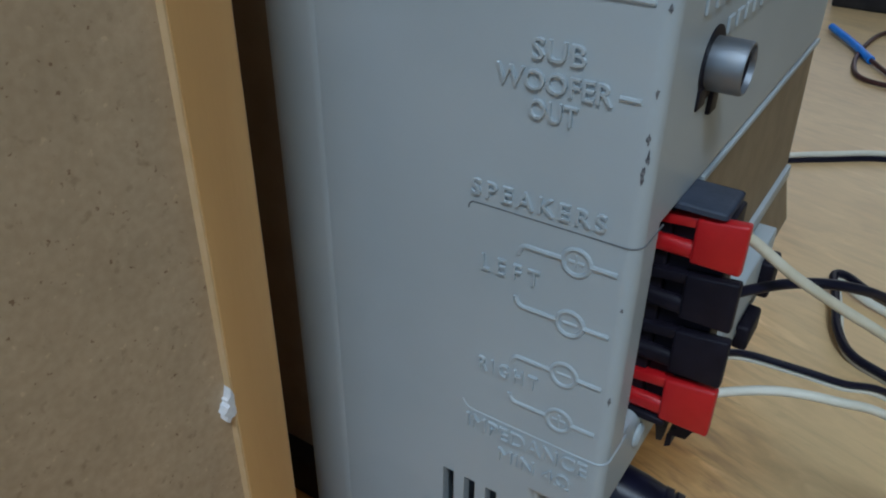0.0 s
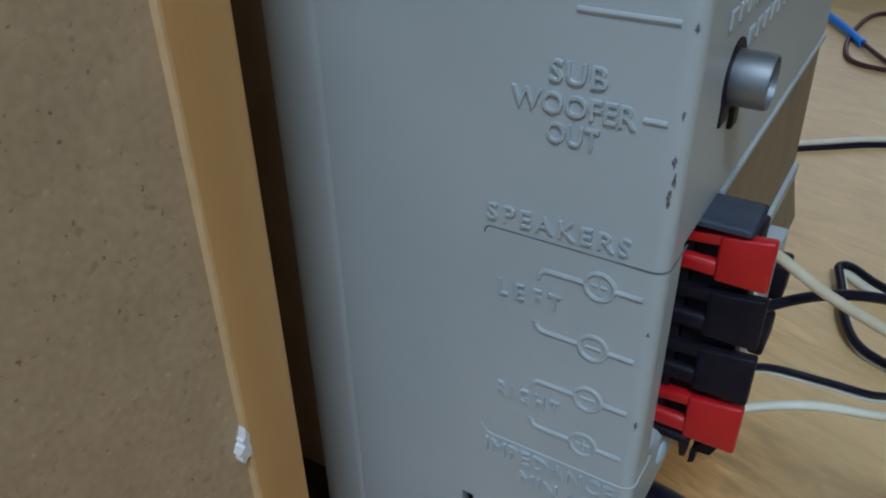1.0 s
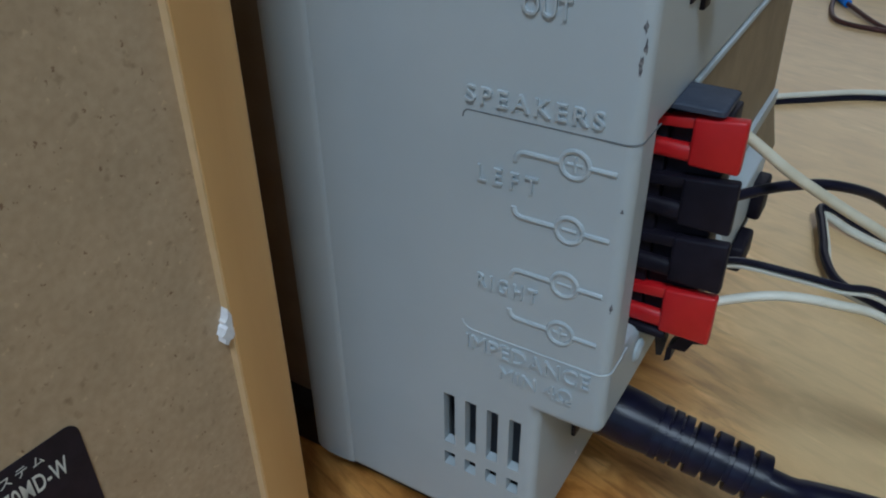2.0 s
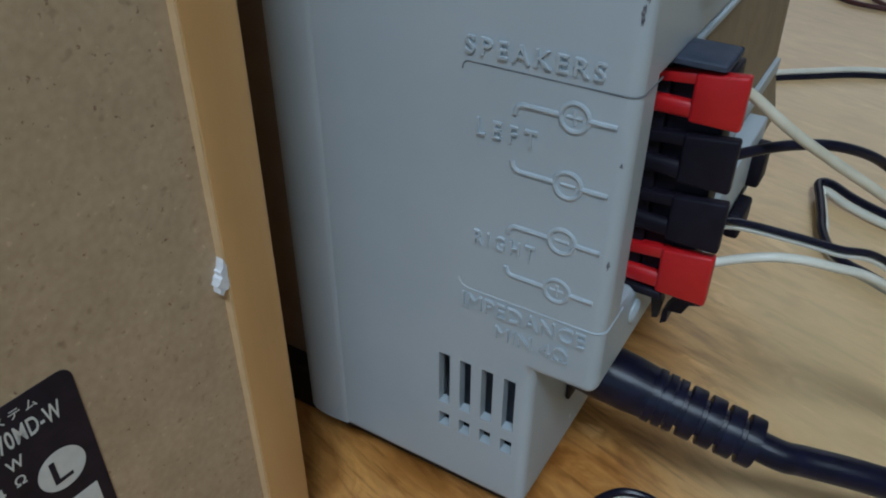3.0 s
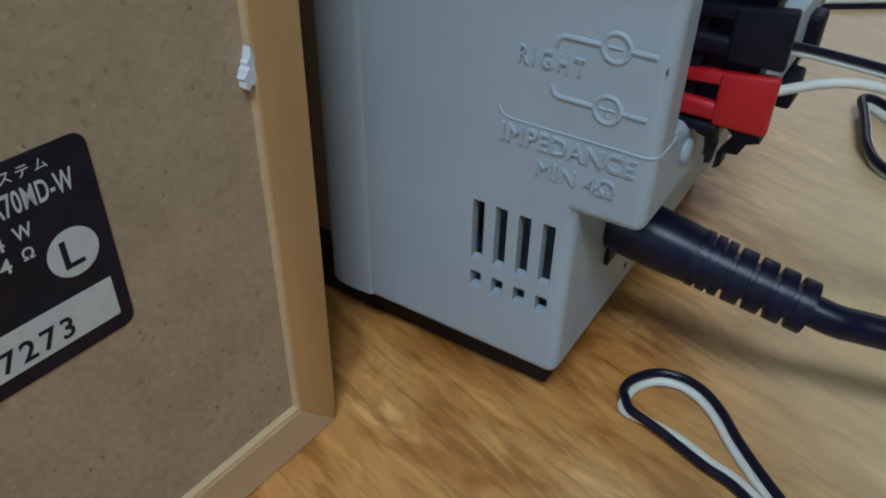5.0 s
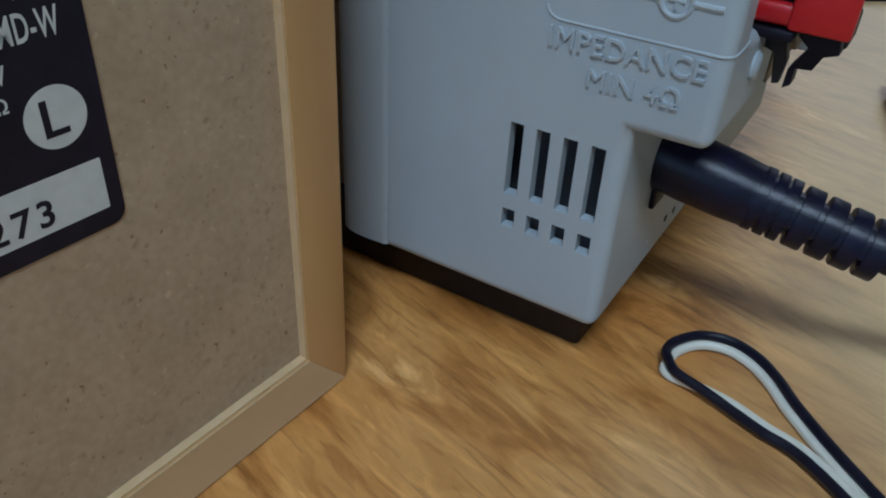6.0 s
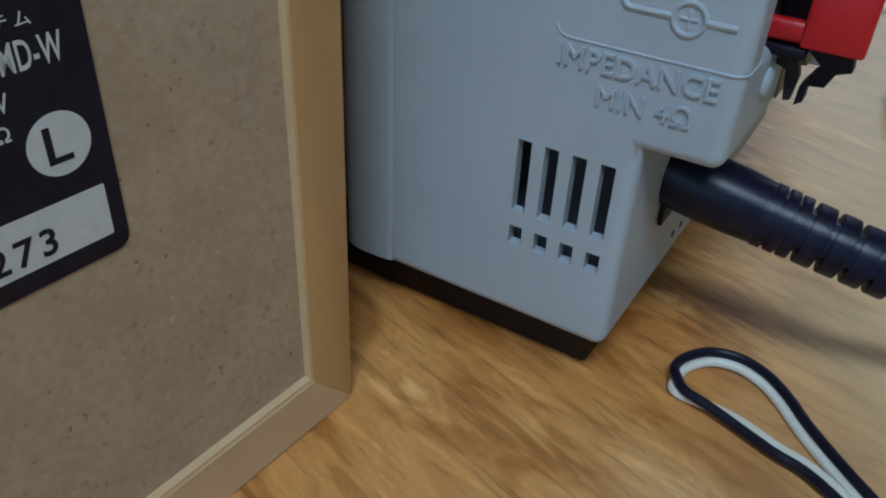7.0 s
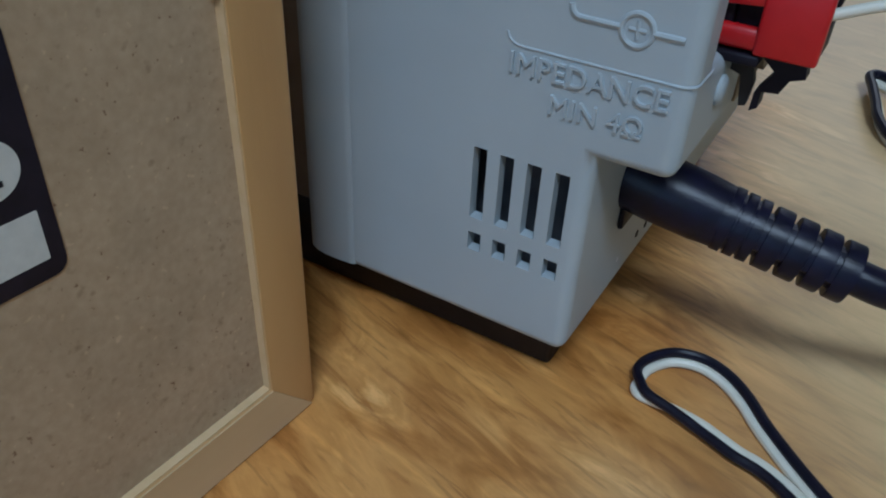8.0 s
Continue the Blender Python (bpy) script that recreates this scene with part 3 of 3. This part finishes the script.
# ---------------------------------------------------------------- the loudspeaker
def loudspeaker():
    """Box with its rear towards the amplifier's rear: a set-in hardboard panel inside a veneered rim."""
    ob = thing("loudspeaker", "wooden loudspeaker cabinet with brown hardboard rear, on the table", "loudspeaker",
               pose(-0.0560, -0.0252, 0, 0, 0, -4.03))
    w, d, h, t, tz = 0.165, 0.21, 0.26, 0.0105, 0.0112
    # rear looks along +x; the near side is at y = 0 and the box runs to y = -w
    shell = bmesh.new()
    ends = []
    for x in (-d, 0.0):
        outer_ring = [shell.verts.new((x, y, z)) for y, z in ((0, 0), (0, h), (-w, h), (-w, 0))]
        inner_ring = [shell.verts.new((x, y, z)) for y, z in ((-t, tz), (-t, h - tz), (-w + t, h - tz), (-w + t, tz))]
        ends.append((outer_ring, inner_ring))
        for k in range(4):
            shell.faces.new((outer_ring[k], outer_ring[(k + 1) % 4], inner_ring[(k + 1) % 4], inner_ring[k]))
    for ring in (0, 1):
        for k in range(4):
            shell.faces.new((ends[0][ring][k], ends[0][ring][(k + 1) % 4], ends[1][ring][(k + 1) % 4], ends[1][ring][k]))
    bmesh.ops.recalc_face_normals(shell, faces=shell.faces[:])
    rim = [e for e in shell.edges if len(e.link_faces) == 2 and e.calc_face_angle_signed() > 0.5 and all(v.co.y > -0.0001 or v.co.y < -w + 0.0001 for v in e.verts)]
    bmesh.ops.bevel(shell, geom=rim, offset=0.0009, segments=4, profile=0.5, affect="EDGES")
    part("cabinet_shell", shell, VENEER, ob)
    part("front_panel", box(-d + 0.0005, -w + t, tz, -d + 0.015, -t, h - tz), VENEER, ob)
    part("rear_panel", box(-0.007, -w + t, tz, -0.0018, -t, h - tz), BOARD, ob, "speckled brown hardboard panel")
    part("inner_edge", box(-0.0018, -t - 0.0004, tz, -0.0002, -t, h - tz), PALE_EDGE, ob, "pale strip along the inner edge")
    part("inner_edge", box(-0.0018, -w + t, tz, -0.0002, -t - 0.0004, tz + 0.0004), PALE_EDGE, ob, "pale strip along the inner edge")
    # the bottom board, paler than the uprights and mitred into them
    part("bottom_rail", plate([(-w + 0.0005, 0.0004), (-0.0012, 0.0004), (-t - 0.0001, tz - 0.00003), (-w + t, tz - 0.00003)], 0.0003, REAR @ pose(0, 0, 0.0001)), RAIL, ob, "pale beige bottom board")
    face = REAR @ pose(0, 0, -0.0018)
    label = part("rating_label", plate(round_rect(-0.0945, 0.0553, -0.0389, 0.0881, 0.0020), 0.00018, face), LABEL_BLACK, ob, "black printed rating label")
    up = REAR @ pose(0, 0, -0.00161)
    part("white_field", plate(round_rect(-0.0925, 0.0580, -0.0409, 0.0650, 0.0002, 2), 0.00004, up), PAPER_WHITE, label)
    disc = [(-0.0449 + 0.0038 * math.cos(2 * math.pi * k / 40), 0.0717 + 0.0038 * math.sin(2 * math.pi * k / 40)) for k in range(40)]
    part("white_disc", plate(disc, 0.00004, up), PAPER_WHITE, label)
    top = REAR @ pose(0, 0, -0.00156)
    part("printed_text", lettering("L", -0.0466, 0.0695, -0.0436, 0.0740, top, 0.00003, 1, weight=0.015), LABEL_BLACK, label)
    part("printed_text", lettering("7273", -0.0590, 0.0589, -0.0480, 0.0625, top, 0.00003, 1.25, weight=0.02), LABEL_BLACK, label)
    for text, x0, z0, x1, z1 in (("A70MD-W", -0.0534, 0.0807, -0.0420, 0.0840), ("W", -0.0516, 0.0770, -0.0491, 0.0791), ("\u03a9", -0.0514, 0.0739, -0.0498, 0.0757),
                                 ("4", -0.0546, 0.0733, -0.0530, 0.0755), ("4", -0.0545, 0.0766, -0.0530, 0.0787)):
        part("printed_text", lettering(text, x0, z0, x1, z1, up, 0.00004, 1.05, weight=0.012), PAPER_WHITE, label)
    for text, x0, z0 in (("\u30e0", -0.0464, 0.0852), ("\u30c6", -0.0488, 0.0852), ("\u30b9", -0.0512, 0.0852), ("\u30b7", -0.0536, 0.0852)):
        part("printed_text", lettering(text, x0, z0, x0 + 0.0017, z0 + 0.0015, up, 0.00004, 1), PAPER_WHITE, label)
    # a torn white fleck at the panel's edge
    rng = random.Random(3)
    out = []
    for k in range(26):
        a = 2 * math.pi * k / 26
        r = 0.0026 * (1 + 0.30 * math.cos(3 * (a - math.pi / 2))) * rng.uniform(0.72, 1.18)
        out.append((-0.0110 + 0.62 * r * math.cos(a) + 0.10 * r * math.sin(a), 0.0868 + 1.05 * r * math.sin(a)))
    fleck = plate(out, 0.0021, face)
    for v in fleck.verts:
        if v.co.x > -0.001:
            v.co.x -= rng.uniform(0.0, 0.0007)
    part("paper_fleck", fleck, PAINT_WHITE, ob, "torn white paper fleck")
    return ob


loudspeaker()


# ---------------------------------------------------------------- cables
def cable(name, label, category, pts, radius, mat, step=8, sides=12):
    c = thing(name, label, category)
    part("sheath", tube(smooth_line(pts, step), radius, sides), mat, c)
    return c


def twin_cable(label, pts, radius, step=8, turn=0.0):
    """A flat pair of cores, one black and one white, side by side."""
    c = thing("speaker_cable", label, "cable", group="speaker cables")
    line = smooth_line(pts, step)
    last = len(line) - 1
    angle = [radians(turn(i / last) if callable(turn) else turn) for i in range(last + 1)]
    for name, sign, mat in (("black_core", 1, WIRE_BLACK), ("white_core", -1, WIRE_WHITE)):
        run = []
        for i, p in enumerate(line):
            d = line[min(i + 1, last)] - line[max(i - 1, 0)]
            side = d.cross(Vector((0, 0, 1))).normalized()
            run.append(p + (side * math.cos(angle[i]) + Vector((0, 0, 1)) * math.sin(angle[i])) * radius * sign)
        part(name, tube(run, radius, 10), mat, c, name.replace("_", " "))
    return c


def power_cord():
    c = thing("power_cord", "black rubber power cord with ribbed strain relief in the amplifier", "power cord")
    a, b = Vector((-0.0180, 0.0242, 0.0415)), Vector((0.0272, 0.0274, 0.0332))
    d = (b - a).normalized()
    m = Matrix.Translation(a) @ d.to_track_quat("Z", "Y").to_matrix().to_4x4()
    part("plug", lathe([(0.0062, -0.004), (0.0065, 0.0), (0.0067, 0.008), (0.0065, 0.016), (0.0060, 0.0215)], m, 28), RUBBER, c)
    part("flange", box(LOWER + 0.0001, 0.0205, 0.0310, LOWER + 0.0012, 0.0268, 0.0450, 0.0004, 2), BLACK, c)
    # ribs with gaps cut in from two opposite sides
    cut = m.to_3x3().inverted() @ Vector((0.07, 0.52, 0.80))
    mid = math.atan2(cut.y, cut.x)
    relief, rings, h, sides = bmesh.new(), [], 0.0198, 40
    for k in range(7):
        wide, deep = (0.0025, 0.0006) if k < 3 else (0.0044, 0.0017)
        r1 = 0.0063 - 0.00010 * k
        for f, gap in ((0.0, 1.0), (0.22, 1.0), (0.24, 0.1), (0.29, 0.0), (0.92, 0.0), (0.98, 0.1)):
            ring = []
            for q in range(sides):
                a = 2 * math.pi * q / sides
                w = min(max((abs(math.cos(a - mid)) - 0.58) / 0.15, 0.10), 1)
                r = r1 - deep * gap * w
                ring.append(relief.verts.new(m @ Vector((r * math.cos(a), r * math.sin(a), h + wide * f))))
            rings.append(ring)
        h += wide
    for p, q in zip(rings, rings[1:]):
        for k in range(sides):
            relief.faces.new((p[k], p[(k + 1) % sides], q[(k + 1) % sides], q[k]))
    relief.faces.new(rings[0][::-1])
    relief.faces.new(rings[-1])
    bmesh.ops.recalc_face_normals(relief, faces=relief.faces[:])
    part("strain_relief", relief, RUBBER, c, "ribbed rubber strain relief")
    part("cord", tube(smooth_line([b - d * 0.004, b + d * 0.004, (0.036, 0.0298, 0.0315), (0.050, 0.0340, 0.0298), (0.075, 0.043, 0.0225), (0.11, 0.05, 0.0085), (0.16, 0.06, 0.0033), (0.35, 0.02, 0.0033)]), 0.0034, 14), RUBBER, c)


power_cord()
cable("speaker_wire", "cream insulated speaker wire in a red lever", "wire", [(0.0060, 0.0195, 0.1148), (0.0090, 0.0218, 0.1125), (0.0158, 0.0245, 0.1069), (0.0238, 0.0290, 0.1008), (0.0345, 0.0365, 0.0922), (0.050, 0.047, 0.078), (0.075, 0.064, 0.050), (0.105, 0.082, 0.016), (0.13, 0.095, 0.0011), (0.20, 0.11, 0.0011)], 0.00098, WIRE_CREAM)
cable("speaker_wire", "black insulated speaker wire in a black lever", "wire", [(0.0060, 0.0205, 0.1000), (0.0088, 0.0250, 0.1005), (0.0157, 0.0315, 0.1011), (0.0235, 0.0365, 0.1006), (0.0316, 0.0460, 0.0945), (0.040, 0.054, 0.083), (0.052, 0.064, 0.058), (0.066, 0.074, 0.024), (0.085, 0.085, 0.0022), (0.16, 0.11, 0.0011)], 0.00098, WIRE_BLACK)
twin_cable("thin black and white twin wire in a black lever", [(0.0050, 0.0200, 0.0865), (0.0100, 0.0290, 0.0840), (0.0203, 0.0325, 0.0824), (0.0281, 0.0350, 0.0808), (0.0373, 0.0425, 0.0762), (0.055, 0.058, 0.055), (0.08, 0.085, 0.018), (0.10, 0.11, 0.0022), (0.17, 0.14, 0.0018)], 0.0007, turn=70)
cable("speaker_wire", "white insulated speaker wire in a red lever", "wire", [(0.0060, 0.0195, 0.0775), (0.0095, 0.0232, 0.0785), (0.0187, 0.0262, 0.0812), (0.0282, 0.0320, 0.0790), (0.0387, 0.0430, 0.0712), (0.055, 0.060, 0.050), (0.075, 0.080, 0.022), (0.10, 0.10, 0.0022), (0.17, 0.12, 0.0011)], 0.00092, WIRE_WHITE)
twin_cable("looped black and white twin speaker cable lying on the table", [(0.085, -0.030, 0.0014), (0.055, -0.012, 0.0014), (0.034, 0.0042, 0.0015), (0.0228, 0.0140, 0.0017), (0.0165, 0.0208, 0.0019), (0.0115, 0.0245, 0.0021), (0.0060, 0.0260, 0.0022), (0.0004, 0.0242, 0.0022), (-0.0033, 0.0190, 0.0022), (-0.0036, 0.0142, 0.0022), (-0.0014, 0.0108, 0.0022), (0.0050, 0.0098, 0.0021), (0.0105, 0.0086, 0.0020), (0.018, 0.0062, 0.0018), (0.030, 0.0020, 0.0016), (0.060, -0.020, 0.0014), (0.085, -0.040, 0.0014)], 0.00105,
           turn=lambda f: 50 + 62 * math.exp(-((f - 0.60) / 0.040) ** 2) - 38 * min(max((f - 0.66) / 0.1, 0), 1))
twin_cable("bent black and white twin speaker cable lying on the table", [(0.20, 0.175, 0.0018), (0.10, 0.182, 0.0022), (0.060, 0.190, 0.0028), (0.0404, 0.1945, 0.0034), (0.0278, 0.1995, 0.0040), (0.0185, 0.2060, 0.0044), (0.0150, 0.2045, 0.0044), (0.0172, 0.1950, 0.0040), (0.0200, 0.1830, 0.0034), (0.0225, 0.1720, 0.0028), (0.0285, 0.1605, 0.0022), (0.0396, 0.1545, 0.0020), (0.07, 0.145, 0.0018), (0.20, 0.125, 0.0018)], 0.0017, turn=60)
twin_cable("black and white twin cable running behind the amplifier", [(-0.10, 0.29, 0.0018), (-0.045, 0.305, 0.0018), (-0.015, 0.325, 0.0022), (0.018, 0.347, 0.0022), (0.07, 0.36, 0.0018), (0.20, 0.37, 0.0018)], 0.0015, turn=-60)
c = thing("lead_wire", "thin maroon wire loop with a blue sleeve end", "wire")
part("sheath", tube(smooth_line([(0.040, 0.445, 0.0018), (0.008, 0.470, 0.0018), (-0.018, 0.508, 0.0030)]), 0.0016, 10), WIRE_MAROON, c)
part("sleeve", tube(smooth_line([(-0.0175, 0.507, 0.0030), (-0.036, 0.540, 0.0040), (-0.055, 0.570, 0.0045)]), 0.0028, 12), SLEEVE_BLUE, c, "bright blue plastic sleeve")
part("loop", tube(smooth_line([(0.06, 0.46, 0.0018), (0.015, 0.462, 0.0018), (-0.016, 0.468, 0.0018), (-0.026, 0.495, 0.0018), (-0.027, 0.540, 0.0018), (-0.020, 0.585, 0.0018), (0.0, 0.592, 0.0018), (0.06, 0.55, 0.0018)]), 0.0016, 10), WIRE_MAROON, c)
box_ob = thing("white_box", "white plastic box with black base on the table", "box", pose(-0.02, 0.66, 0))
part("base", box(-0.05, -0.01, 0.0, 0.15, 0.10, 0.016, 0.002), DARK, box_ob)
part("lid", box(-0.05, -0.01, 0.0161, 0.15, 0.10, 0.05, 0.004), GREY_LIGHT, box_ob)
